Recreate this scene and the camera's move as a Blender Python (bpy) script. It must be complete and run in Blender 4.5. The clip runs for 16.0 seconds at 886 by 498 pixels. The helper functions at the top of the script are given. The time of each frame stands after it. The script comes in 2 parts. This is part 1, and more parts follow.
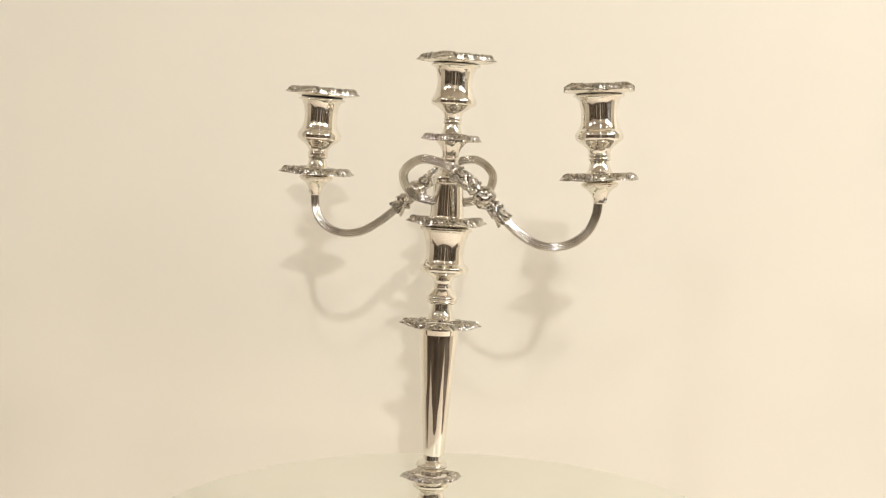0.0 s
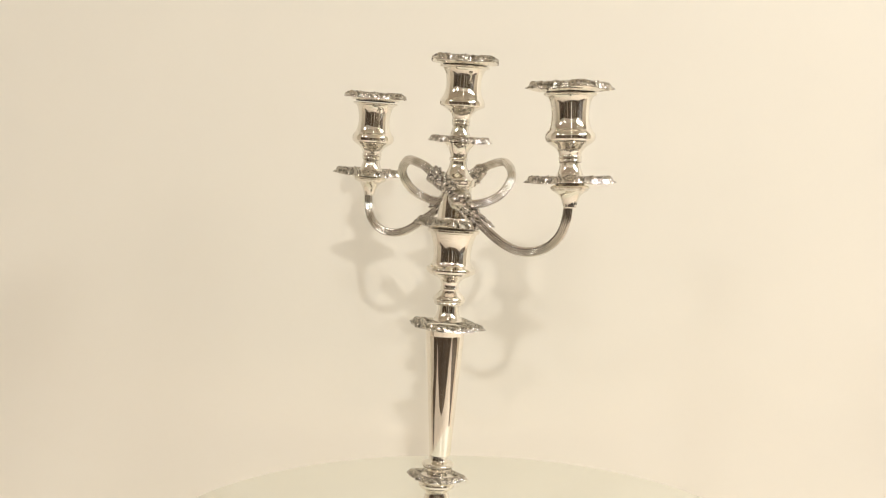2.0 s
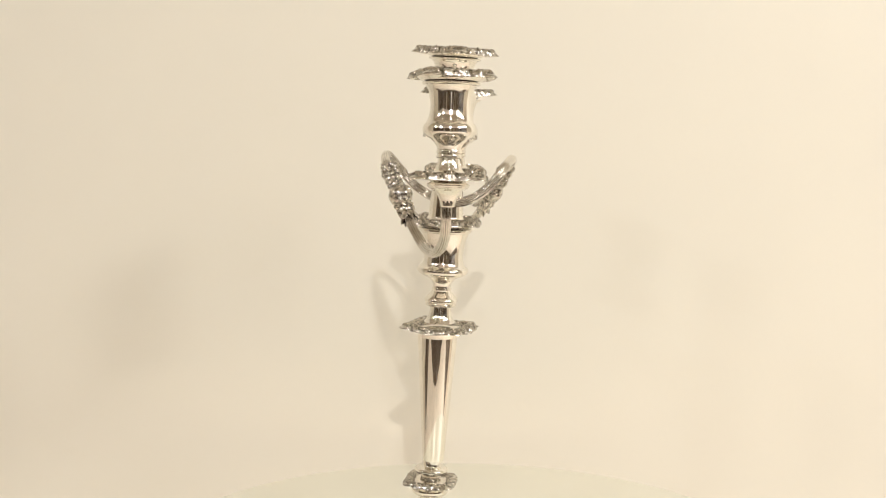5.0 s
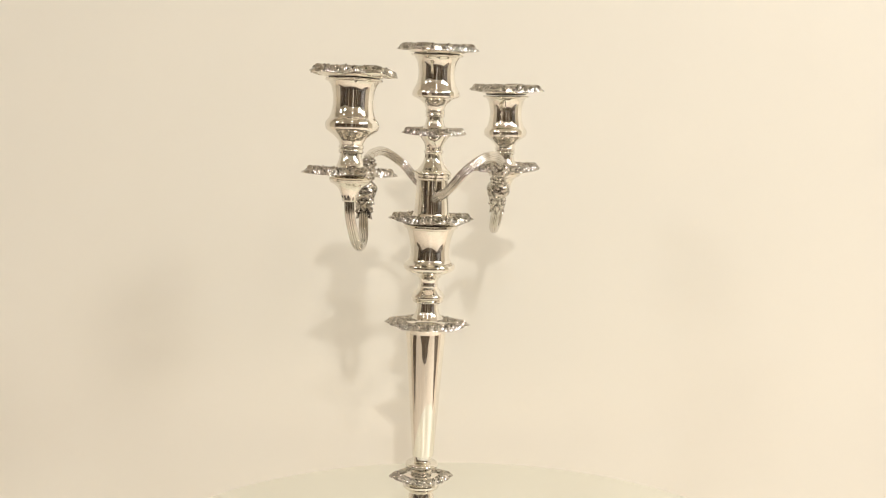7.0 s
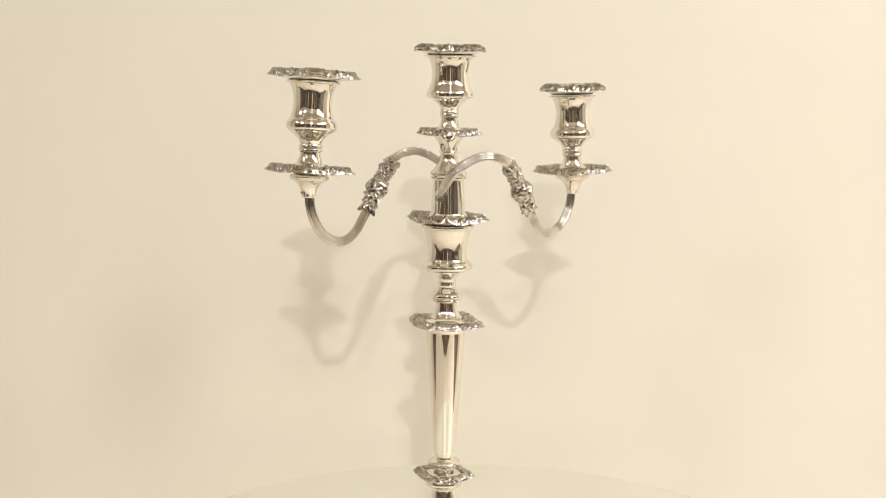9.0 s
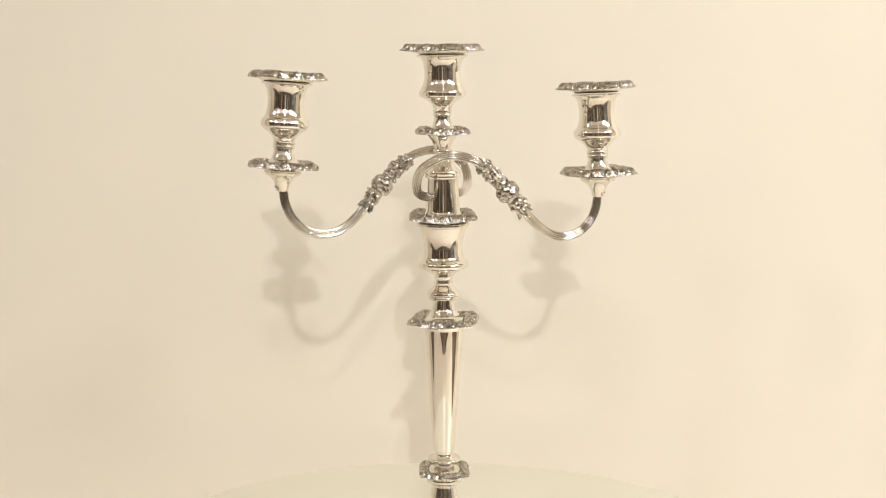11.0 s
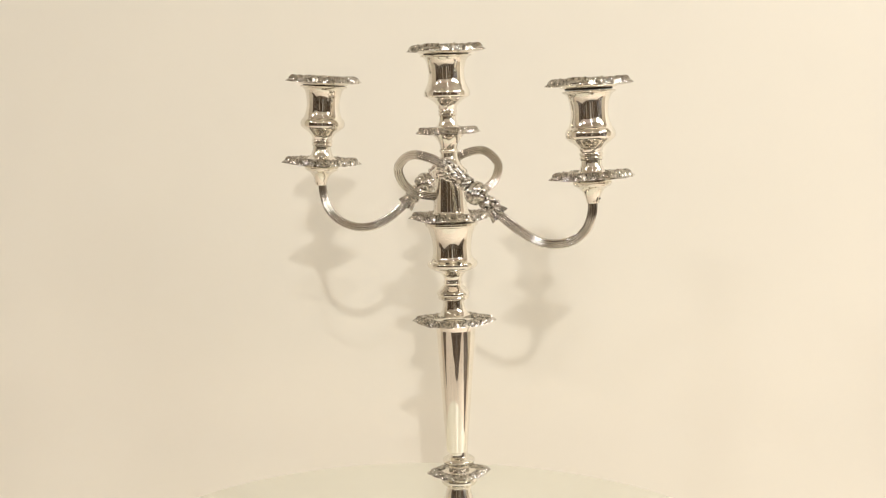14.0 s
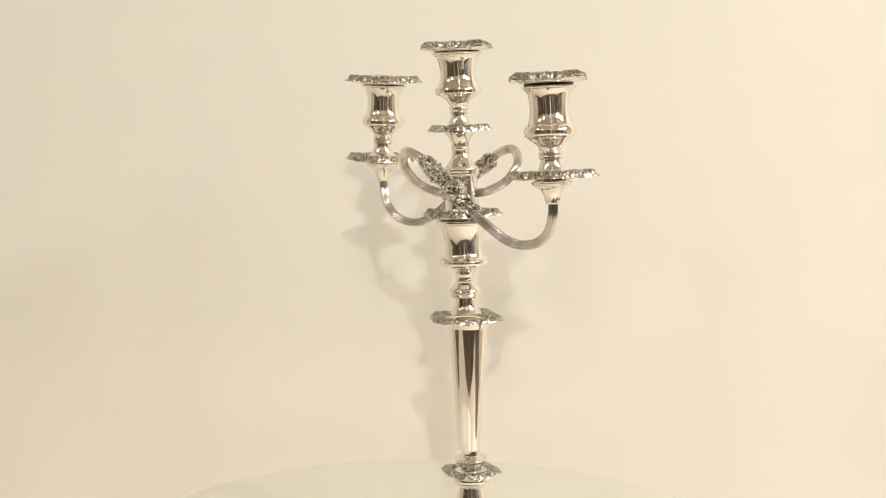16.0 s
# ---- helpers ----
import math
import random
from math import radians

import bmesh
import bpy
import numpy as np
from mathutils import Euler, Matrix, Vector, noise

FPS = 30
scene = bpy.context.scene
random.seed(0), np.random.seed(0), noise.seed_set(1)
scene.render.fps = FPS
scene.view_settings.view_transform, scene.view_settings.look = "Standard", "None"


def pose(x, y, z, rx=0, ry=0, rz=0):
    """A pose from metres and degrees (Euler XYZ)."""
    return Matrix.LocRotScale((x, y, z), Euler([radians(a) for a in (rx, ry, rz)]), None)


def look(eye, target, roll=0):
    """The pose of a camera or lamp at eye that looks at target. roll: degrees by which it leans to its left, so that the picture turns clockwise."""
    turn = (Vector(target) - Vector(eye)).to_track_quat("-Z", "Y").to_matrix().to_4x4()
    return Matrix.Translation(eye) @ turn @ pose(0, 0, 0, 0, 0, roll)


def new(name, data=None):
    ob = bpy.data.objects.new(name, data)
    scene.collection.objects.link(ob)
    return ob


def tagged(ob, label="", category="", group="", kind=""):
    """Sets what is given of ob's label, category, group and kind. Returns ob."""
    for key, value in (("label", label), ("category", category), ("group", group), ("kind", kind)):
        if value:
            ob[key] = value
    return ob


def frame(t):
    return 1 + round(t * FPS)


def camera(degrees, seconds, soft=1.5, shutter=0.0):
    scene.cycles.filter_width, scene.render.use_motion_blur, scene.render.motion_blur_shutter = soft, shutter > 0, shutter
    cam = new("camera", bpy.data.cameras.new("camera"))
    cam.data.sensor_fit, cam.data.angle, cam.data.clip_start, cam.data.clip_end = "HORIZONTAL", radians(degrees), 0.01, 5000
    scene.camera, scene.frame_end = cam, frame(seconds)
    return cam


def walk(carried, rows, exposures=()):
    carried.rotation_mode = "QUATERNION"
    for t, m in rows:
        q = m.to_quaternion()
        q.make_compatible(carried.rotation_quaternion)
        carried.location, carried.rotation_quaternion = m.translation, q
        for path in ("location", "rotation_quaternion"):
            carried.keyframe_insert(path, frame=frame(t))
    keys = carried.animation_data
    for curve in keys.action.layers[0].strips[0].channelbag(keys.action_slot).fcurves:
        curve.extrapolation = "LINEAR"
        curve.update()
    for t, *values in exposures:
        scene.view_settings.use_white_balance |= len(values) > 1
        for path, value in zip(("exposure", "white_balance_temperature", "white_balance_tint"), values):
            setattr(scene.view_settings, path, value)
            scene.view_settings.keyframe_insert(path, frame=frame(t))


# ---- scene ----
# ---- camera: hand-held, about 1.15 m from the candelabra ----
cam = camera(40.76, 16.0, soft=1.15)
walk(cam, [
    (0.0, pose(-0.0054, -1.1802, 1.1814, 84.129, -1.148, -0.566)),
    (0.5, pose(-0.0042, -1.1825, 1.1803, 84.205, -0.976, -0.643)),
    (0.8, pose(-0.0042, -1.1828, 1.1811, 84.193, -1.087, -0.689)),
    (1.0, pose(-0.0034, -1.1842, 1.1804, 84.227, -1.001, -0.714)),
    (1.5, pose(-0.0031, -1.1855, 1.1814, 84.216, -1.090, -0.686)),
    (2.0, pose(-0.0039, -1.1870, 1.1804, 84.249, -0.915, -0.205)),
    (2.5, pose(-0.0047, -1.1881, 1.1822, 84.193, -0.891, 0.059)),
    (3.0, pose(-0.0060, -1.1859, 1.1810, 84.205, -0.769, 0.066)),
    (3.5, pose(-0.0078, -1.1790, 1.1835, 84.028, -0.693, -0.061)),
    (4.0, pose(0.0012, -1.1657, 1.1798, 84.123, -0.543, 0.263)),
    (4.2, pose(0.0049, -1.1578, 1.1786, 84.147, -0.612, 0.411)),
    (6.3, pose(0.0184, -1.1500, 1.1775, 84.012, -0.611, 0.203)),
    (6.5, pose(0.0170, -1.1530, 1.1783, 83.982, -0.522, 0.058)),
    (7.0, pose(0.0153, -1.1560, 1.1771, 84.012, -0.507, -0.016)),
    (7.5, pose(0.0103, -1.1591, 1.1780, 83.993, -0.341, 0.119)),
    (8.0, pose(0.0064, -1.1607, 1.1759, 84.127, -0.404, 0.388)),
    (8.5, pose(0.0042, -1.1633, 1.1779, 84.022, -0.236, 0.489)),
    (9.0, pose(0.0032, -1.1647, 1.1762, 84.067, -0.406, 0.472)),
    (11.3, pose(0.0002, -1.1714, 1.1781, 83.928, -0.633, 0.403)),
    (11.5, pose(0.0001, -1.1693, 1.1784, 83.909, -0.474, 0.451)),
    (12.0, pose(0.0002, -1.1684, 1.1787, 83.876, -0.440, 0.530)),
    (12.5, pose(0.0004, -1.1697, 1.1788, 83.880, -0.658, 0.661)),
    (13.0, pose(-0.0005, -1.1687, 1.1790, 83.875, -0.546, 0.734)),
    (13.5, pose(-0.0013, -1.1679, 1.1793, 83.875, -0.719, 0.844)),
    (14.0, pose(-0.0028, -1.1645, 1.1786, 83.895, -0.669, 0.903)),
    (14.5, pose(-0.0042, -1.1660, 1.1787, 83.923, -0.818, 0.988)),
    (15.0, pose(-0.0081, -1.1636, 1.1785, 83.894, -0.748, 0.933)),
    (15.3, pose(-0.0109, -1.1639, 1.1782, 83.899, -0.851, 0.900)),
    (15.5, pose(-0.0121, -1.1620, 1.1783, 83.882, -0.813, 0.874)),
    (16.0, pose(-0.0166, -1.1607, 1.1769, 83.860, -0.921, 0.830)),
])

# ---- light ----
TABLE = 0.75          # height of the table top
WALL = 0.45           # the cream wall behind the table
world = bpy.data.worlds.new("world")
world.use_nodes = True
world.node_tree.nodes["Background"].inputs[0].default_value = (0.9, 0.8, 0.65, 1)
world.node_tree.nodes["Background"].inputs[1].default_value = 0.02
scene.world = world
scene.view_settings.exposure = 0.095


def spot_lamp(eye, target, watts, radius, cone, colour=(1.0, 0.976, 0.948)):
    d = bpy.data.lights.new("spot_light", "SPOT")
    d.energy, d.shadow_soft_size, d.spot_size, d.spot_blend = watts, radius, radians(cone), 0.9
    d.color = colour
    ob = new("spot_light", d)
    ob.matrix_world = look(eye, target)
    return ob


def streak_lamp(x, y, z, sx, sy, watts):
    d = bpy.data.lights.new("streak_light", "AREA")
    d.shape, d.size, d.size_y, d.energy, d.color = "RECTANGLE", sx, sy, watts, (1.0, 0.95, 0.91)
    ob = new("streak_light", d)
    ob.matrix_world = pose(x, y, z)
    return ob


SPOTS = [((0.184, -2.863, 2.224), (0.35, 0.45, 0.42), 75, 0.026, 100),
         ((0.184, -2.960, 2.625), (0.35, 0.45, 0.55), 29, 0.026, 100)]
for s in SPOTS:
    spot_lamp(*s, (1.0, 0.998, 0.970))
# unseen lamps near the ceiling, added as fill, stronger on the right
for x, y, w, r in ((-2.2, -2.75, 55, 0.12), (2.2, -2.45, 60, 0.40)):
    spot_lamp((x, y, 2.98 - r), (x * 0.4 + 0.5, 0.2, 0.1), w, r, 105)
# unseen side fills, placed so their shadows fall beside the view
for x, y, w in ((2.72, -1.75, 142), (2.72, -1.05, 142), (-2.72, -1.3, 27)):
    spot_lamp((x, y, 2.74), (0.1, 0.3, 0.2), w, 0.22, 110)
# two more unseen ones, aimed down to brighten the floor
for x in (-1.5, 1.5):
    spot_lamp((x, -1.5, 2.91), (x, -1.3, 0.0), 108, 0.07, 95)
streak_lamp(0.15, -2.0, 2.94, 0.02, 1.7, 1.5)      # a thin unseen strip, added for the upright streak in the cups


# ---- materials ----
def material(name):
    m = bpy.data.materials.new(name)
    m.use_nodes = True
    nt = m.node_tree
    return m, nt, nt.nodes["Principled BSDF"]


def node(nt, kind, **values):
    nd = nt.nodes.new(kind)
    for k, v in values.items():
        nd.inputs[k].default_value = v
    return nd


def noise_node(nt, scale, detail=4.0, rough=0.55):
    co = nt.nodes.new("ShaderNodeTexCoord")
    nz = node(nt, "ShaderNodeTexNoise", Scale=scale, Detail=detail, Roughness=rough)
    nt.links.new(co.outputs["Object"], nz.inputs["Vector"])
    return nz


def ramp(nt, source, stops):
    r = nt.nodes.new("ShaderNodeValToRGB")
    while len(r.color_ramp.elements) < len(stops):
        r.color_ramp.elements.new(0.5)
    for e, (p, c) in zip(r.color_ramp.elements, stops):
        e.position, e.color = p, (*c, 1)
    nt.links.new(source, r.inputs[0])
    return r


def bump(nt, source, strength, distance, bsdf):
    b = node(nt, "ShaderNodeBump", Strength=strength, Distance=distance)
    nt.links.new(source, b.inputs["Height"])
    nt.links.new(b.outputs[0], bsdf.inputs["Normal"])


def painted(name, colour, vary, scale, rough, relief):
    m, nt, b = material(name)
    big, fine = noise_node(nt, scale), noise_node(nt, scale * 40, 6.0, 0.65)
    lo, hi = [c * (1 - vary) for c in colour], [min(1, c * (1 + vary)) for c in colour]
    r = ramp(nt, big.outputs[0], [(0.3, lo), (0.7, hi)])
    nt.links.new(r.outputs[0], b.inputs["Base Color"])
    b.inputs["Roughness"].default_value = rough
    bump(nt, fine.outputs[0], 0.25, relief, b)
    return m


def silver(name, rough_lo, rough_hi, dull, bumpiness, spots=45, shine=(0.94, 0.90, 0.825), detail=5.0, turned=0.0):
    """Silver plate. turned: the share of fine circular polishing marks, which draw lights out along the axis."""
    m, nt, b = material(name)
    b.inputs["Metallic"].default_value = 1.0
    patina, grain = noise_node(nt, spots, detail, 0.6), noise_node(nt, 420, 5.0, 0.7)
    r = ramp(nt, patina.outputs[0], [(0.35, dull), (0.62, shine)])
    nt.links.new(r.outputs[0], b.inputs["Base Color"])
    mr = node(nt, "ShaderNodeMapRange")
    mr.inputs["To Min"].default_value, mr.inputs["To Max"].default_value = rough_lo, rough_hi
    nt.links.new(grain.outputs[0], mr.inputs["Value"])
    nt.links.new(mr.outputs[0], b.inputs["Roughness"])
    bump(nt, patina.outputs[0], bumpiness, 0.002, b)
    if turned:
        tangent = nt.nodes.new("ShaderNodeTangent")
        tangent.direction_type, tangent.axis = "RADIAL", "Z"
        marks = node(nt, "ShaderNodeBsdfAnisotropic", Roughness=0.34, Anisotropy=0.93, Rotation=0.0)
        mix = node(nt, "ShaderNodeMixShader", Fac=turned)
        nt.links.new(r.outputs[0], marks.inputs["Color"])
        nt.links.new(tangent.outputs[0], marks.inputs["Tangent"])
        nt.links.new(b.outputs[0], mix.inputs[1])
        nt.links.new(marks.outputs[0], mix.inputs[2])
        nt.links.new(mix.outputs[0], nt.nodes["Material Output"].inputs["Surface"])
    return m


M_WALL = painted("cream_wall_paint", (0.80, 0.75, 0.645), 0.02, 2.0, 0.75, 0.0004)
M_DARK = painted("dark_brown_wall", (0.112, 0.078, 0.052), 0.3, 1.5, 0.7, 0.002)
M_CEIL = painted("ceiling_paint", (0.72, 0.66, 0.56), 0.03, 2.0, 0.8, 0.0005)
M_FLOOR = painted("beige_carpet", (0.73, 0.64, 0.535), 0.08, 3.0, 0.9, 0.002)
M_TABLE = painted("pale_green_table_paint", (0.73, 0.70, 0.585), 0.025, 3.0, 0.42, 0.0003)
M_LEG = painted("table_pedestal_paint", (0.55, 0.53, 0.43), 0.05, 4.0, 0.5, 0.0005)
M_SILVER = silver("polished_silver_plate", 0.012, 0.05, (0.86, 0.83, 0.76), 0.05, 45, detail=2.0, turned=0.11)
M_COLUMN = silver("polished_column_silver", 0.012, 0.04, (0.88, 0.85, 0.78), 0.09, 24, detail=1.0, turned=0.03)
M_CAST = silver("cast_silver_ornament", 0.11, 0.22, (0.20, 0.185, 0.158), 0.30, 280, (0.76, 0.725, 0.66))
# near-black silver: shade painted into the gaps under pans, and the hallmarks
M_SHADE_MARK = silver("gap_shade_and_mark_silver", 0.35, 0.5, (0.05, 0.045, 0.04), 0.1, 90, (0.10, 0.09, 0.08))
M_REED = silver("reeded_silver", 0.10, 0.20, (0.52, 0.49, 0.44), 0.05, 60, (0.74, 0.71, 0.66))


# ---- mesh helpers ----
def finish(bm, name, mat, sharp=40):
    me = bpy.data.meshes.new(name)
    bm.normal_update()
    bm.to_mesh(me)
    bm.free()
    me.materials.append(mat)
    me.shade_smooth()
    me.set_sharp_from_angle(angle=radians(sharp))
    return me


def part(name, bm, mat, parent, label="", m=None, sharp=40):
    me = bm if isinstance(bm, bpy.types.Mesh) else finish(bm, name, mat, sharp)
    ob = new(name, me)
    ob.parent = parent
    if m is not None:
        ob.matrix_basis = m
    return tagged(ob, label)


def smooth_profile(pts, steps=5):
    """Catmull-Rom through (r, z); a point given twice stays a corner."""
    runs, run = [], [pts[0]]
    for a, b in zip(pts, pts[1:]):
        if a == b:
            runs.append(run)
            run = [b]
        else:
            run.append(b)
    runs.append(run)
    out = []
    for run in runs:
        p = [np.array(q, float) for q in run]
        if len(p) == 1:
            out.append(p[0])
            continue
        p = [2 * p[0] - p[1]] + p + [2 * p[-1] - p[-2]]
        for i in range(1, len(p) - 2):
            a, b, c, d = p[i - 1:i + 3]
            for k in range(steps):
                s = k / steps
                out.append(0.5 * (2 * b + (c - a) * s + (2 * a - 5 * b + 4 * c - d) * s * s + (3 * b - a - 3 * c + d) * s ** 3))
        out.append(p[-2])
    return [(max(0.0001, q[0]), q[1]) for q in out]


def lathe(pts, seg=56, steps=5, close=True):
    """A turned body; pts in millimetres, (radius, height), top to bottom."""
    prof = smooth_profile(pts, steps)
    bm = bmesh.new()
    rings = []
    for r, z in prof:
        rings.append([bm.verts.new((r * math.cos(a) / 1000, r * math.sin(a) / 1000, z / 1000))
                      for a in (2 * math.pi * k / seg for k in range(seg))])
    for ra, rb in zip(rings, rings[1:]):
        for k in range(seg):
            bm.faces.new((ra[k], rb[k], rb[(k + 1) % seg], ra[(k + 1) % seg]))
    if close:
        bm.faces.new(rings[0])
        bm.faces.new(rings[-1][::-1])
    return bm


def box(bm, x0, y0, z0, x1, y1, z1, bevel=0.0):
    v = [bm.verts.new(p) for p in ((x0, y0, z0), (x1, y0, z0), (x1, y1, z0), (x0, y1, z0), (x0, y0, z1), (x1, y0, z1), (x1, y1, z1), (x0, y1, z1))]
    for f in ((0, 3, 2, 1), (4, 5, 6, 7), (0, 1, 5, 4), (1, 2, 6, 5), (2, 3, 7, 6), (3, 0, 4, 7)):
        bm.faces.new([v[i] for i in f])
    if bevel:
        bmesh.ops.bevel(bm, geom=bm.edges[:], offset=bevel, segments=2, affect="EDGES")
    return bm


# ---- the room ----
def slab(name, label, mat, *dims):
    ob = new(name, finish(box(bmesh.new(), *dims), name, mat))
    return tagged(ob, label, "wall" if "wall" in name else name, kind="structure")


slab("wall_back", "smooth cream painted wall behind the table", M_WALL, -3.0, WALL, 0, 3.0, WALL + 0.12, 3.0)
for side, name in ((-1, "left"), (1, "right")):
    x0, x1 = sorted((side * 3.0, side * 3.12))
    slab("wall_" + name, "smooth cream painted side wall", M_WALL, x0, -1.0, 0, x1, WALL + 0.12, 3.0)
    slab("wall_%s_far" % name, "dark brown lower part of the side wall", M_DARK, x0, -3.2, 0, x1, -1.0, 2.25)
    slab("wall_%s_top" % name, "cream upper part of the side wall", M_WALL, x0, -3.2, 2.25, x1, -1.0, 3.0)
slab("wall_front", "dark brown lower part of the facing wall", M_DARK, -3.12, -3.32, 0, 3.12, -3.2, 2.25)
slab("wall_front_top", "cream upper part of the facing wall", M_WALL, -3.12, -3.32, 2.25, 3.12, -3.2, 3.0)
slab("floor", "plain beige carpet of the room", M_FLOOR, -3.12, -3.32, -0.1, 3.12, WALL + 0.12, 0)
# unseen dark sheets on the floor, added for the dark reflections in the column
slab("carpet", "dark brown sheet on the far half of the floor, added for dark reflections in the silver", M_DARK, -3.0, -3.2, 0, 3.0, -2.30, 0.012)
for side, name in ((-1, "left"), (1, "right")):
    x0, x1 = sorted((side * (2.12 + 0.22 * (side < 0)), side * 3.0))
    slab("carpet_" + name, "dark brown strip along the side wall, added for dark reflections in the silver", M_DARK, x0, -2.30, 0, x1, -0.35, 0.012)
# unseen pale strips, added so that upright streaks show in the silver
for k, (x, w) in enumerate(((0.10, 0.16), (0.95, 0.12), (1.55, 0.06), (-1.25, 0.16))):
    slab("trim_%d" % (k + 1), "white strip added on the dark wall for upright reflections in the silver", M_WALL, x - w / 2, -3.2, 0.012, x + w / 2, -3.17, 2.25)
slab("ceiling", "plain cream painted ceiling", M_CEIL, -3.12, -3.32, 3.0, 3.12, WALL + 0.12, 3.1)


# ---- round turntable ----
ECC = Vector((-0.0024, 0.0346, 0))     # the disc sits off the axis it turns on


def round_table():
    e = new("round_table")
    tagged(e, "round pale green painted turning table with a plain rim", "table")
    part("tabletop", lathe([(0.1, 0), (0.1, 0), (334, 0), (334, 0), (337, -1), (338, -4), (338, -14), (338, -14), (336, -18), (331, -20), (331, -20), (0.1, -20)], 160, 3, False), M_TABLE, e,
         m=Matrix.Translation(ECC))
    part("pedestal", lathe([(90, -21), (60, -40), (42, -90), (36, -200), (36, -420), (45, -560), (80, -620)], 48), M_LEG, e)
    part("base", lathe([(90, -620), (150, -650), (230, -700), (240, -730), (240, -730), (240, -750)], 64), M_LEG, e)
    return e


# ---- candelabra ----
SPIN0, RATE = -24.638, -13.340        # degrees and degrees a second
BASE = Vector((0.0024, -0.0022, 0))   # the foot stands a little off the axis
LIFT = 0.080                          # height of the foot pan over the table
LEAN = Matrix.Translation((0, 0, LIFT)) @ Matrix.Rotation(radians(-2.719), 4, "X") @ Matrix.Rotation(radians(1.312), 4, "Y")


def square_radius(psi, half):
    """Outline of a shaped square pan, psi from a corner."""
    c, s = abs(math.cos(psi + math.pi / 4)), abs(math.sin(psi + math.pi / 4))
    r = half / (c ** 5.8 + s ** 5.8) ** (1 / 5.8)
    d = (psi + math.pi / 4) % (math.pi / 2) - math.pi / 4          # from the nearest corner
    tip = 0.008 * math.exp(-(d / 0.10) ** 2)
    return r * (1 + 0.034 * abs(math.cos(psi * 8)) ** 0.7 + 0.014 * abs(math.sin(psi * 14)) - 0.030 + tip)


PAN_TOP = [(0.0, 1.6), (0.15, 1.0), (0.36, 0.8), (0.48, 1.2), (0.60, 2.0), (0.72, 2.5), (0.84, 1.8), (0.93, 0.7), (0.97, 0.0), (1.0, -0.8)]


def pan_height(f):
    return np.interp(f, [q[0] for q in PAN_TOP], [q[1] for q in PAN_TOP])


def grid_faces(bm, rings):
    n = len(rings[0])
    for ra, rb in zip(rings, rings[1:]):
        for k in range(n):
            bm.faces.new((ra[k], rb[k], rb[(k + 1) % n], ra[(k + 1) % n]))


def pan_mesh(half, inner, hole, lift):
    """Shallow shaped-square dish, in millimetres, its rim turned down and its corners lifted."""
    under = [(1.0, -2.1), (0.93, -0.6), (0.82, 0.5), (0.6, 0.3), (0.35, -0.6), (0.12, -2.2), (0.0, -3.2)]
    prof = smooth_profile([(f + 0.001, z) for f, z in PAN_TOP], 3) + smooth_profile([(f + 0.001, z) for f, z in under], 3)
    bm, seg, rings = bmesh.new(), 192, []
    for f, z in prof:
        ring = []
        for k in range(seg):
            a = 2 * math.pi * k / seg
            r = inner + (square_radius(a, half) - inner) * f * 0.96
            ring.append(bm.verts.new((r * math.cos(a) / 1000, r * math.sin(a) / 1000, (z + lift * f * f * math.cos(4 * a)) / 1000)))
        rings.append(ring)
    grid_faces(bm, rings)
    if hole:
        grid_faces(bm, [rings[-1], rings[0]])
    else:
        bm.faces.new(rings[0])
        bm.faces.new(rings[-1][::-1])
    return bm


def lump(bm, m, sub=1):
    bmesh.ops.create_icosphere(bm, subdivisions=sub, radius=1.0, matrix=m)


def cap(x, y, rx, ry, turn, h):
    """A rounded boss of height h, as a height over the plane."""
    c, q = math.cos(turn), math.sin(turn)
    u, v = (x * c + y * q) / rx, (y * c - x * q) / ry
    return h * np.sqrt(np.maximum(0, 1 - u * u - v * v))


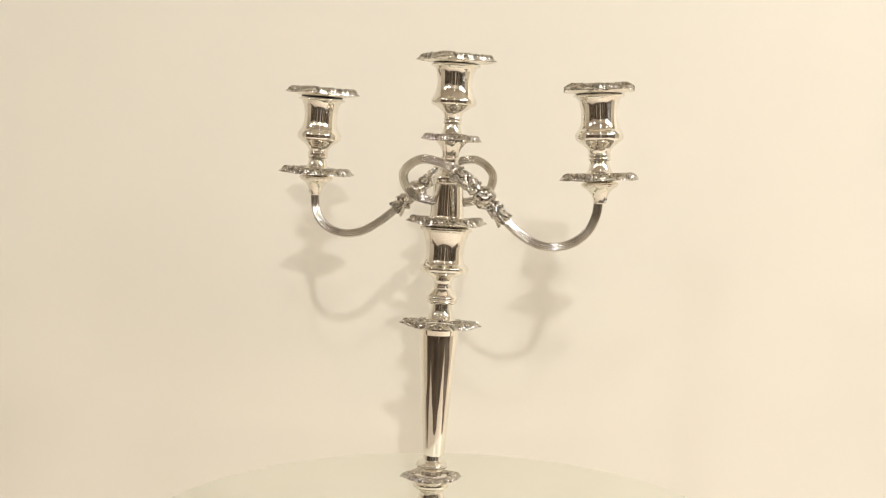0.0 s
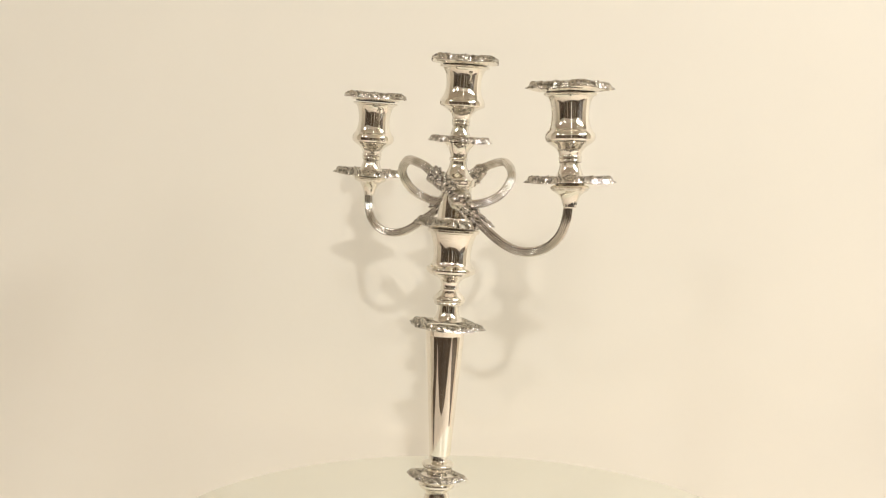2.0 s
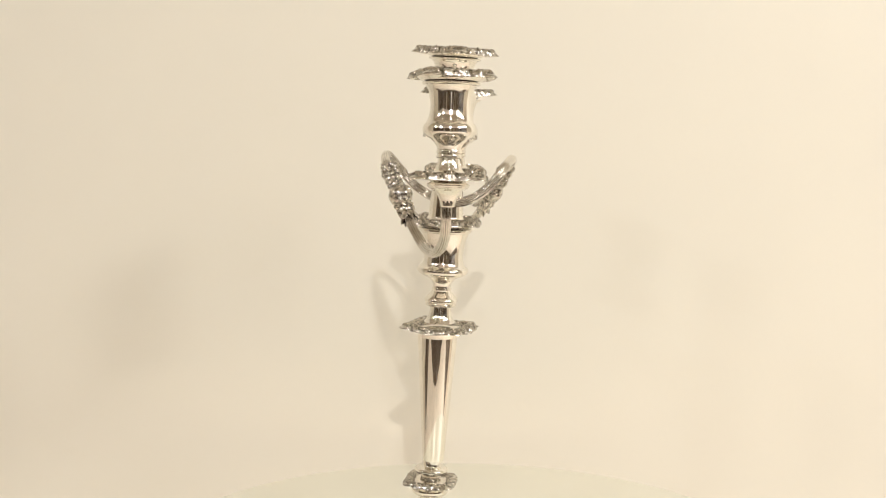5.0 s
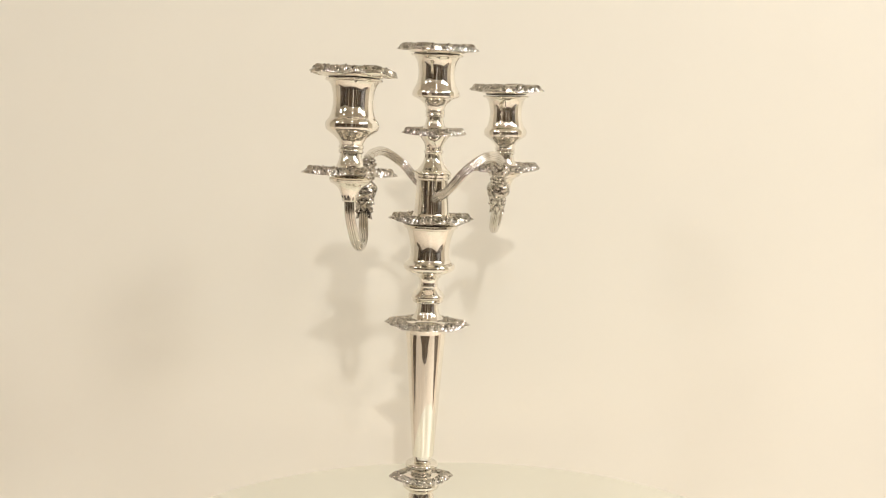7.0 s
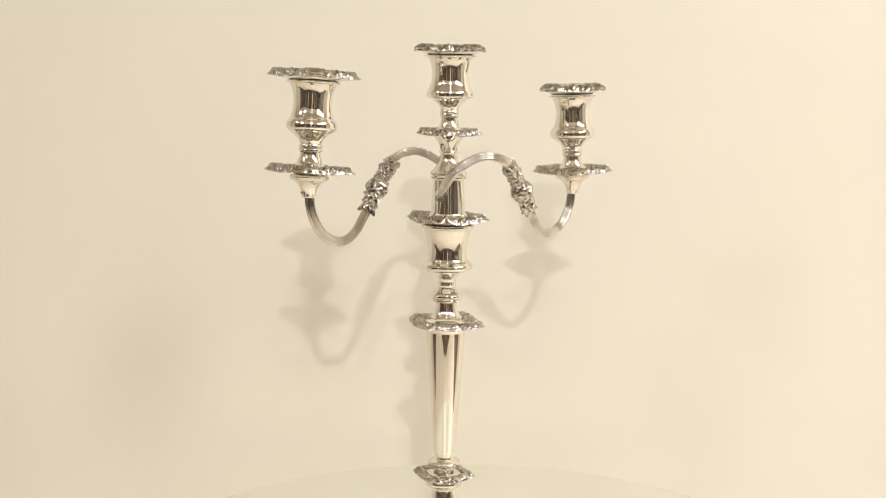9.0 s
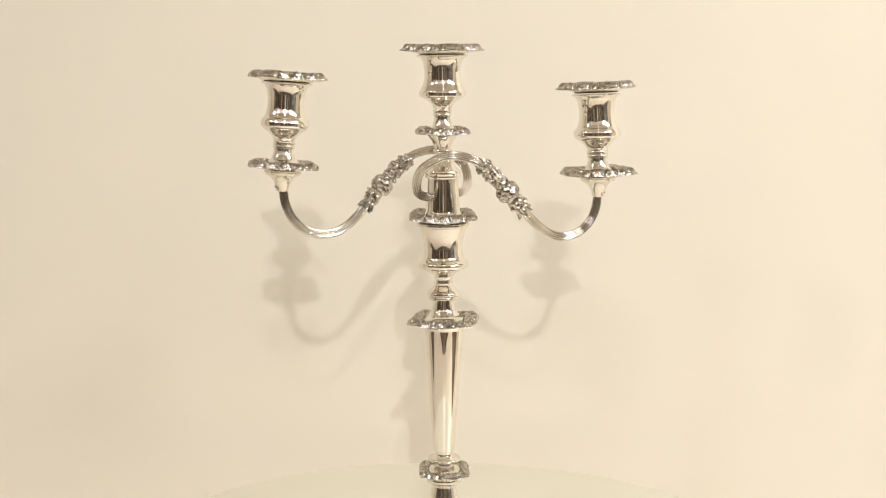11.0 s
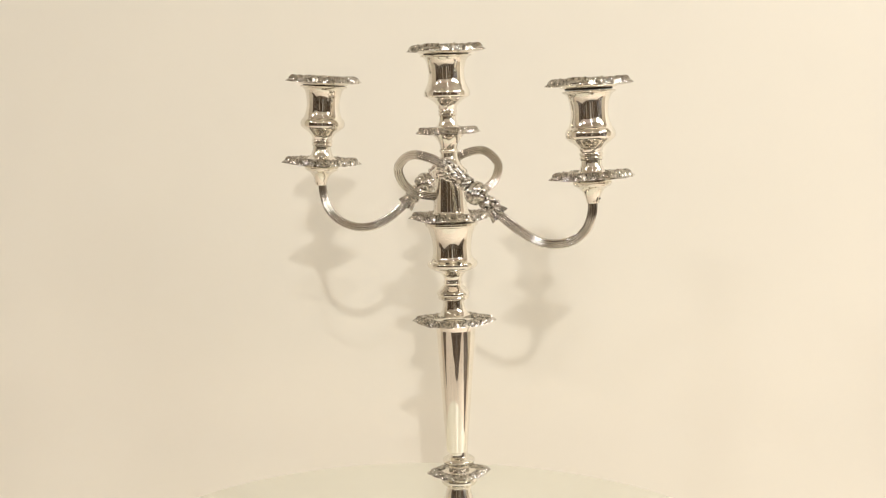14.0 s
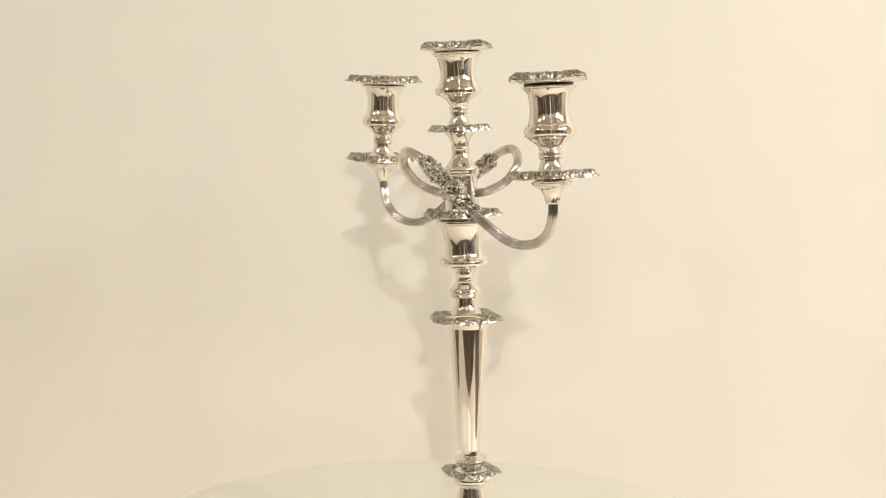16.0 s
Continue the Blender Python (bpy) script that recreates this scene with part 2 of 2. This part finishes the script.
def motifs(s, rnd):
    """One quarter of the border: bosses (angle from the corner, f, tangential and radial shift, size along, size across, turn, height)."""
    out = []
    for k in range(-3, 4):                           # corner shell, a fan of ribs
        t = k * 0.40
        out.append((0, 0.66, 4.1 * math.sin(t), 4.3 * math.cos(t), 0.95, 3.4, -t, 2.3 - 0.12 * abs(k)))
    out.append((0, 0.60, 0, 0, 2.3, 1.7, 0, 2.4))
    mid = math.pi / 4
    for k in range(6):                               # flower in the middle of a side
        t = k * math.pi / 3 + 0.3
        out.append((mid, 0.77, 3.1 * math.sin(t), 3.1 * math.cos(t), 1.65, 2.1, -t, 2.1))
    out.append((mid, 0.77, 0, 0, 1.6, 1.6, 0, 2.9))
    for side in (-1, 1):
        for am, f, r0, bend in ((0.25, 0.74, 4.3, 1), (0.53, 0.80, 3.7, -1)):
            for i in range(30):                      # scrolls
                u = i / 29
                t, r = bend * (0.4 + 6.6 * u), r0 * (1 - 0.72 * u)
                out.append((side * am, f, side * r * math.sin(t), r * math.cos(t), 1.05 - 0.3 * u, 1.05 - 0.3 * u, 0, 1.5 + 0.5 * u))
            out.append((side * am, f, 0, 0, 1.4, 1.4, 0, 2.3))
        for am, f, turn, ln in ((0.15, 0.52, 1.1, 3.2), (0.38, 0.92, 0.9, 3.0), (0.40, 0.60, -0.8, 3.0), (0.66, 0.55, 1.0, 3.3), (0.64, 0.93, -0.9, 2.6), (0.17, 0.88, -0.5, 2.6), (0.52, 0.52, 0.3, 2.4), (0.28, 0.50, -0.3, 2.2)):
            out.append((side * am, f, 0, 0, 1.15, ln, side * turn, 1.75))
            out.append((side * (am + 0.03), f, 0, 1.0, 0.85, ln * 0.75, side * (turn + 0.7), 1.5))
        for k in range(9):                           # small beads between
            out.append((side * rnd.uniform(0.08, 0.76), rnd.uniform(0.48, 0.93), 0, 0, 0.8, 0.8, 0, 1.3))
    return [(a, f, x * s, y * s, p * s, q * s, t, h * s) for a, f, x, y, p, q, t, h in out]


def border_mesh(half, inner, seed, lift, seg=352, rows=30):
    """Cast border of shells, flowers and scrolls in one relief that covers the rim of a pan."""
    s = half / 33
    A = np.arange(seg) * 2 * math.pi / seg
    R = np.array([square_radius(a, half) for a in A])
    F = np.linspace(0.40, 1.012, rows)
    A2, F2 = np.meshgrid(A, F)
    R2 = np.meshgrid(R, F)[0]
    H = np.zeros_like(A2)
    rnd = random.Random(seed)
    for c in range(4):
        for a, f, dx, dy, p, q, t, h in motifs(s, rnd):
            d = (A2 - c * math.pi / 2 - a + math.pi) % (2 * math.pi) - math.pi
            x = d * (inner + (R2 - inner) * F2) - dx
            y = (F2 - f) * (R2 - inner) - dy
            H = np.maximum(H, cap(x, y, p, q, t, h))
    Z = pan_height(F2) + 0.25 + 1.2 * H + lift * F2 ** 2 * np.cos(4 * A2)
    Z[0] -= 0.9 + 1.2 * H[0]
    Z -= np.clip((F2 - 0.86) / 0.12, 0, 1) * 0.45 * np.abs(np.cos(A2 * 8))
    Z[-1] -= 0.6 + 0.8 * H[-1]
    # the relief swells outwards a little at the rim
    S = inner + (R2 - inner) * F2 + 0.5 * H * np.clip((F2 - 0.8) / 0.15, 0, 1)
    low = pan_height(F2) - 0.5 + lift * F2 ** 2 * np.cos(4 * A2)
    bm = bmesh.new()
    rings = [[bm.verts.new((S[i, k] * math.cos(A[k]) / 1000, S[i, k] * math.sin(A[k]) / 1000, Z[i, k] / 1000)) for k in range(seg)] for i in range(rows)]
    for i in range(rows - 1, -1, -7):
        rings.append([bm.verts.new((S[i, k] * math.cos(A[k]) / 1000, S[i, k] * math.sin(A[k]) / 1000, min(low[i, k], Z[i, k] - 0.2) / 1000)) for k in range(seg)])
    grid_faces(bm, rings)
    grid_faces(bm, [rings[-1], rings[0]])
    return bm


def leaf_mesh(length, width):
    """A cast acanthus leaf, pointed and cupped, along +Y."""
    bm, rows = bmesh.new(), []
    for i in range(8):
        u = i / 7
        w = width * (math.sin(math.pi * min(1, u * 0.86 + 0.14)) ** 0.8) * (1 - 0.22 * (i % 2) * (0 < i < 7))
        y = length * u
        z = 0.18 * length * math.sin(u * 2.2) + 0.40 * length * max(0, u - 0.55) ** 1.5
        row = []
        for j in range(5):
            v = (j - 2) / 2
            row.append(Vector((v * w / 2, y, z - 0.22 * width * v * v + 0.05 * width * (j == 2))))
        rows.append(row)
    top = [[bm.verts.new(p) for p in row] for row in rows]
    low = [[bm.verts.new(p - Vector((0, 0, 0.0011))) for p in row] for row in rows]
    for i in range(7):
        for j in range(4):
            bm.faces.new((top[i][j], top[i][j + 1], top[i + 1][j + 1], top[i + 1][j]))
            bm.faces.new((low[i][j], low[i + 1][j], low[i + 1][j + 1], low[i][j + 1]))
        bm.faces.new((top[i][0], top[i + 1][0], low[i + 1][0], low[i][0]))
        bm.faces.new((top[i][4], low[i][4], low[i + 1][4], top[i + 1][4]))
    bm.faces.new([*top[0][::-1], *low[0]])
    bm.faces.new([*top[7], *low[7][::-1]])
    return bm


def rosette_mesh(radius):
    """One ball of broad overlapping petals, creased where they meet."""
    bm = bmesh.new()
    lump(bm, Matrix.Identity(4), 4)
    petals = []
    for lat, count, size in ((0.0, 6, 0.60), (0.78, 5, 0.52), (-0.78, 5, 0.52), (1.5, 1, 0.5), (-1.5, 1, 0.5)):
        for k in range(count):
            a = 2 * math.pi * (k + (0.5 if lat > 0.5 else 0.0)) / count
            petals.append((Vector((math.cos(lat) * math.cos(a), math.cos(lat) * math.sin(a), math.sin(lat))), size))
    for v in bm.verts:
        d = v.co.normalized()
        r = max(math.sqrt(max(0.0, 1 - (d.angle(p) / size) ** 2)) for p, size in petals)
        v.co = d * radius * (0.78 + 0.26 * r)
    return bm


def catmull(P, m):
    P = [2 * P[0] - P[1]] + P + [2 * P[-1] - P[-2]]
    out = []
    for i in range(1, len(P) - 2):
        a, b, c, d = P[i - 1:i + 3]
        for k in range(m):
            s = k / m
            out.append(0.5 * (2 * b + (c - a) * s + (2 * a - 5 * b + 4 * c - d) * s * s + (3 * b - a - 3 * c + d) * s ** 3))
    out.append(P[-2])
    return out


# one branch: along its own cup, towards its loop, and up, from the foot pan
BRANCH = [(-0.0062, 0.0038, 0.2760), (-0.0235, 0.0190, 0.2805), (-0.0300, 0.0345, 0.2905), (-0.0262, 0.0491, 0.3080), (-0.0052, 0.0586, 0.3204), (0.0180, 0.0594, 0.3176),
          (0.0333, 0.0538, 0.3076), (0.0555, 0.0411, 0.2848), (0.0750, 0.0299, 0.2633), (0.0902, 0.0202, 0.2491), (0.1051, 0.0123, 0.2406),
          (0.1208, 0.0052, 0.2392), (0.1357, -0.0004, 0.2444), (0.1466, -0.0036, 0.2552), (0.1524, -0.0040, 0.2691), (0.1540, -0.0040, 0.2850)]


def branch_path(side):
    pts = []
    for u, w, z in BRANCH:
        y = -side * w + (0.045 * max(0, u) if side < 0 else 0)
        if side > 0 and u < 0.05:                    # this loop hangs a little lower
            z -= 0.0030 * min(1, max(0, (z - 0.285) / 0.025))
        pts.append(Vector((side * u, y, z + 0.085 * side * max(0, u - 0.085))))
    return pts


def reeded_tube(path, radius, reeds=13):
    bm, n, rings = bmesh.new(), reeds * 6, []
    up = Vector((0, 0, 1))
    for i, p in enumerate(path):
        t = (path[min(i + 1, len(path) - 1)] - path[max(i - 1, 0)]).normalized()
        a = (up - t * up.dot(t)).normalized()
        b = t.cross(a)
        up = a
        ring = []
        for k in range(n):
            ang = 2 * math.pi * k / n
            r = radius * (0.84 + 0.16 * abs(math.sin(ang * reeds / 2)))
            ring.append(bm.verts.new(p + a * (r * math.cos(ang)) + b * (r * math.sin(ang))))
        rings.append(ring)
    for ra, rb in zip(rings, rings[1:]):
        for k in range(n):
            bm.faces.new((ra[k], rb[k], rb[(k + 1) % n], ra[(k + 1) % n]))
    bm.faces.new(rings[0])
    bm.faces.new(rings[-1][::-1])
    return bm


CUP = [(11, -2.8), (11, -2.8), (22.6, -2.8), (24.4, -3.1), (24.6, -3.8), (24.0, -4.5), (21.8, -5.2), (21.8, -5.2), (19.8, -7.6), (18.5, -11), (17.6, -15.5), (17.2, -20), (17.5, -25), (18.4, -29.4), (19.8, -33),
       (21.6, -35), (21.6, -35), (22.8, -37), (23.2, -39.6), (22.4, -42.4), (19.2, -45), (15, -47.6), (11.6, -50.8), (9.9, -54.5), (9.9, -54.5), (10.7, -55.4), (10.8, -57), (9.9, -58), (9.9, -58),
       (10.7, -59.2), (10.5, -60.8), (9.2, -61.6), (9.2, -61.6), (9.6, -64), (10.6, -67.5), (12.4, -71.2), (16.2, -74)]
# the middle cup is a little slimmer below its lip
CUP_MIDDLE = [(r * (1.0 if z > -33.5 else 0.965 if z > -44 else 0.85), z) for r, z in CUP]


def candelabra():
    c = new("candelabra")
    tagged(c, "three-light silver-plated candelabra with scrolling reeded branches and floral pans", "candelabra")
    up = lambda z: LEAN @ Matrix.Translation((0, 0, z / 1000))
    big_pan, small_pan = finish(pan_mesh(32.4, 9, False, 0.5), "drip_pan", M_SILVER), finish(pan_mesh(25.0, 8, False, 0.5), "small_pan", M_SILVER)
    top_pan = finish(pan_mesh(32.4, 11, True, 0.5), "nozzle_pan", M_SILVER)
    wavy_pan, wavy_small = finish(pan_mesh(32.4, 9, False, 1.5), "wavy_pan", M_SILVER), finish(pan_mesh(25.0, 8, False, 1.3), "wavy_small_pan", M_SILVER)
    borders = [finish(border_mesh(*q), "floral_border", M_CAST, 75) for q in ((32.4, 9, 3, 0.5), (25.0, 8, 8, 0.5), (32.4, 9, 3, 1.5), (25.0, 8, 8, 1.3))]
    cup_mesh = finish(lathe(CUP, 56, 5), "candle_cup", M_SILVER)
    middle_mesh = finish(lathe(CUP_MIDDLE, 56, 5), "middle_cup", M_SILVER)
    socket_mesh = finish(lathe([(11.0, 4.6), (11.6, 5.2), (12.4, 4.6), (12.6, 2), (12.6, -3), (12.6, -3), (10.8, -3), (10.8, -3), (10.8, 3), (11.0, 4.6)], 40, 3, False), "socket", M_SILVER)
    cone_mesh = finish(lathe([(12, -2), (12, -2), (17.2, -4.6), (17.6, -6.4), (16.8, -7.2), (16.8, -7.2), (16.4, -8.2), (14.8, -9.0), (14.8, -9.0), (11.5, -11), (8.6, -14.5), (6.8, -19), (5.9, -23), (5.9, -23), (5.4, -24)], 48, 4), "arm_socket", M_SILVER)

    hallmark_mesh = finish(box(bmesh.new(), -0.0006, -0.0007, -0.0013, 0.0003, 0.0007, 0.0013, 0.0002), "hallmark", M_SHADE_MARK)
    nozzle_mesh = finish(lathe([(29.5, 1.0), (29.5, 1.0), (28.8, -1.0), (27.0, -2.6), (25.0, -3.8), (25.0, -3.8), (24.2, -4.2), (20.0, -4.3)], 56, 4), "nozzle", M_SILVER)
    # dark ring that paints the shade of the gap under a pan
    joint_mesh = finish(lathe([(21.4, -4.0), (21.4, -4.0), (21.4, -5.6), (21.4, -5.6), (12.0, -5.6)], 56, 2), "joint", M_SHADE_MARK)

    def pan(m, corner, mesh, border, label):
        m = m @ Matrix.Rotation(radians(corner), 4, "Z")
        if mesh in (wavy_pan, wavy_small) and not label.startswith("sleeve"):
            m = m @ Matrix.Diagonal((1, 1, 0.8 if mesh is wavy_pan else 0.7, 1))
        ob = part(label.split("|")[0], mesh, None, c, label.split("|")[1], m)
        if mesh is top_pan or label.startswith("sleeve"):
            part("nozzle", nozzle_mesh, None, ob, "smooth ring under the pan")
            part("joint", joint_mesh, None, ob, "dark gap under the ring, its shade painted in")
        part("floral_border", borders[border], None, ob, "cast border of shells, flowers and scrolls")
        return ob

    # foot and column
    part("foot", lathe([(10.5, 67), (10.5, 66), (12, 62), (13.2, 57), (16, 47), (21, 36), (30, 25), (43, 17), (55, 12), (55, 12), (60, 10.5), (63, 7), (63, 3), (62, 0)], 72, 5), M_SILVER, c, "domed round silver foot")
    pan(up(-0.4), 38, wavy_small, 3, "foot_pan|square floral pan at the foot")
    part("foot_stem", lathe([(13.8, -2), (18, -7), (17.4, -11.5), (13.8, -14), (11.7, -16.5), (11, -18.6), (11.4, -21)], 48), M_SILVER, c, m=up(0))
    part("collar", lathe([(9.2, 21.6), (9.2, 21.6), (9.3, 17), (10.1, 15.8), (13.5, 14.6), (13.5, 14.6), (15.4, 13.4), (16.3, 11.4), (15.2, 9.2), (15.2, 9.2), (12.4, 8),
                           (10.5, 6.6), (9.8, 4), (10.6, 0), (13, -2), (15, -4)], 48), M_SILVER, c, m=up(0))
    part("column", lathe([(20.3, 150), (19.9, 147.5), (19.5, 145), (19.5, 145), (16.7, 107), (13.7, 65), (10.5, 21.4), (10.5, 21.4), (9, 20.6)], 72, 8), M_COLUMN, c, "tapering polished round column",
         up(85) @ Matrix.Rotation(radians(1.25), 4, "X") @ Matrix.Rotation(radians(-0.6), 4, "Y") @ Matrix.Translation((0, 0, -0.085)))
    pan(up(154.2), 26, wavy_pan, 2, "column_pan|square floral pan above the column")
    # baluster and its cup
    part("baluster", lathe([(15.5, 159.5), (13.8, 161.4), (11.8, 165), (10.5, 169.8), (10.3, 174.6), (10.3, 174.6), (14.2, 175.6), (15.1, 177), (14.7, 178.6), (14.7, 178.6),
                           (15.8, 179.6), (16.2, 181.2), (15.3, 183.4), (12, 187), (9.1, 190.2), (9.1, 190.2), (9.4, 191.4), (9.4, 192.8), (8.7, 193.4), (8.7, 193.4), (8.9,
                           196), (10.2, 199), (13.3, 202.2), (17.8, 204.4), (17.8, 204.4)][::-1], 56), M_SILVER, c, m=up(0))
    part("stem_cup", lathe([(20.2, 252), (20.2, 252), (25.1, 251.6), (26.0, 250.4), (25.6, 248.4), (23.3, 247.2), (23.3, 247.2), (21.4, 241.5), (19.8, 235), (18.9, 228), (18.8, 223), (19.6, 218), (21.4, 215), (24.2, 213), (24.2, 213),
                            (24.9, 211.4), (24.6, 209.2), (23.1, 207.2), (19.7, 205.2), (15.2, 203.4), (13, 202)], 60), M_SILVER, c, "concave silver cup of the stem", up(0))
    pan(up(256.9), 38, wavy_pan, 2, "sleeve_pan|square floral pan under the sleeve")
    part("sleeve", lathe([(14.7, 294.6), (14.7, 294.6), (14.9, 292), (15.8, 278), (16.8, 264), (17.9, 261), (19.4, 258.6)], 56, 5), M_SILVER, c, "plain tapering sleeve that holds the branches", up(0))
    part("bell_stem", lathe([(15.9, 337), (13.3, 334.4), (10.9, 331.4), (8.9, 327.6), (8, 323.2), (8, 323.2), (8.9, 322.4), (9.3, 321), (8.9, 319.8), (8.1, 319), (8.1, 319),
                           (8.5, 315.6), (9.7, 311.6), (12, 307.4), (15, 303.6), (15, 303.6), (17, 302.4), (17.7, 300.4), (17.2, 297.8), (17.2, 297.8), (17.3, 296.4), (16.6,
                           295), (15, 294.2)], 56), M_SILVER, c, "bell-shaped silver stem above the sleeve", up(0))
    pan(up(339.5), 45, small_pan, 1, "cup_pan|small square floral pan under the middle cup")
    # middle candle cup
    mid = part("candle_cup", middle_mesh, None, c, "concave polished candle cup", up(415.6))
    part("socket", socket_mesh, None, mid, m=Matrix.Translation((0, 0, 0.0014)))
    pan(up(418), 5, top_pan, 0, "nozzle_pan|square floral nozzle pan")

    # the two branches
    leaf_long, leaf_short = finish(leaf_mesh(0.0125, 0.0075), "leaf", M_CAST, 70), finish(leaf_mesh(0.0085, 0.0066), "small_leaf", M_CAST, 70)
    rosette = finish(rosette_mesh(0.0112), "rosette", M_CAST, 60)
    bud = finish(rosette_mesh(0.0062), "bud", M_CAST, 60)
    petal = finish(rosette_mesh(0.0030), "petal", M_CAST, 60)
    rnd = random.Random(5)
    for side, low, high, corners in ((1, Vector((0.1534, 0.0039, 0.3094)), Vector((0.1474, 0.0015, 0.3946)), (46, 62)),
                                     (-1, Vector((-0.1536, 0.0038, 0.2980)), Vector((-0.1509, 0.0026, 0.3833)), (50, 6))):
        knots = branch_path(side)
        path = catmull(knots, 14)
        arm = part("branch", reeded_tube(path, 0.0044), M_REED, c, "scrolling reeded silver branch with a floral spray", LEAN)
        ball = 7 * 14

        def ring(i, r, count, mesh, flare, ahead, name, phase=0.0):
            p = path[i]
            t = (path[i + 1] - path[i - 1]).normalized() * (1 if ahead else -1)
            f = t.to_track_quat("Y", "Z").to_matrix().to_4x4()
            for k in range(count):
                a = 2 * math.pi * (k + phase) / count + rnd.uniform(-0.12, 0.12)
                m = Matrix.Translation(p) @ f @ Matrix.Rotation(a, 4, "Y") @ Matrix.Translation((0, 0, r)) @ Matrix.Rotation(radians(flare + rnd.uniform(-8, 8)), 4, "X")
                part(name, mesh, None, arm, m=m)

        part("rosette", rosette, None, arm, "rosette ball of petals", Matrix.Translation(path[ball]) @ Matrix.Rotation(side * 0.5, 4, "Y"))
        for i, size, turn in ((ball - 5, 1.05, 0.3), (ball - 8, 1.15, 2.0), (ball - 11, 1.1, 1.1), (ball - 14, 0.95, 2.6), (ball - 17, 0.85, 0.4), (ball + 5, 1.1, 0.7), (ball + 8, 0.95, 1.9)):
            part("bud", bud, None, arm, m=Matrix.Translation(path[i]) @ Matrix.Rotation(turn, 4, "Z") @ Matrix.Scale(size, 4))
        for i in list(range(ball - 17, ball - 4)) + list(range(ball + 5, ball + 10)):      # petals that wind round the spray
            f = (path[i + 1] - path[i - 1]).to_track_quat("Y", "Z").to_matrix().to_4x4()
            for k in range(3):
                a = 2.1 * k + 0.9 * i + rnd.uniform(-0.3, 0.3)
                m = Matrix.Translation(path[i]) @ f @ Matrix.Rotation(a, 4, "Y") @ Matrix.Translation((0, 0, rnd.uniform(0.0048, 0.0066)))
                part("petal", petal, None, arm, m=m @ Matrix.Rotation(rnd.uniform(0, 3), 4, "X") @ Matrix.Diagonal((rnd.uniform(0.6, 1.0), rnd.uniform(0.8, 1.4), rnd.uniform(0.6, 0.95), 1)))
        ring(ball - 8, 0.0062, 5, leaf_short, 6, False, "leaf", 0.5)
        ring(ball - 12, 0.0050, 6, leaf_short, 0, False, "leaf")
        ring(ball - 15, 0.0042, 6, leaf_short, -8, False, "leaf", 0.5)
        ring(ball + 4, 0.0066, 6, leaf_short, 0, True, "leaf", 0.5)
        ring(ball + 8, 0.0050, 6, leaf_long, 2, True, "leaf")

        # its candle holder
        axis = (high - low).normalized()
        q = Vector((0, 0, 1)).rotation_difference(axis).to_matrix().to_4x4()
        at = lambda h: LEAN @ Matrix.Translation(low + axis * h) @ q
        pan(at(0), corners[0], big_pan, 0, "branch_pan|square floral pan under a candle cup")
        part("arm_socket", cone_mesh, None, c, "smooth cone under the pan", at(0))
        for k in range(3):
            a = radians((0 if side > 0 else 180) - 26 + 26 * k)
            part("hallmark", hallmark_mesh, None, c, "tiny stamped hallmark", at(0) @ Matrix.Rotation(a, 4, "Z") @ Matrix.Translation((0.0066, 0, -0.0195)))
        length = (high - low).length
        cup = part("candle_cup", cup_mesh, None, c, "concave polished candle cup", at(length - (0.0040 if side > 0 else 0.0056)) @ Matrix.Diagonal((0.98, 0.98, 1.06, 1)))
        part("socket", socket_mesh, None, cup, m=Matrix.Translation((0, 0, 0.0018 if side > 0 else 0.0022)))
        pan(at(length - (0.0018 if side > 0 else 0.002)), corners[1], top_pan, 0, "nozzle_pan|square floral nozzle pan")
    return c


TABLE_THING = round_table()
CANDELABRA = candelabra()


def motions():
    table, things = [], []
    for t in range(17):
        a = SPIN0 + RATE * t
        turn = Matrix.Rotation(radians(a), 4, "Z")
        up = Matrix.Translation((0, 0, TABLE))
        table.append((t, up @ turn))
        things.append((t, up @ turn @ Matrix.Translation(BASE)))
    walk(TABLE_THING, table)
    walk(CANDELABRA, things)


motions()
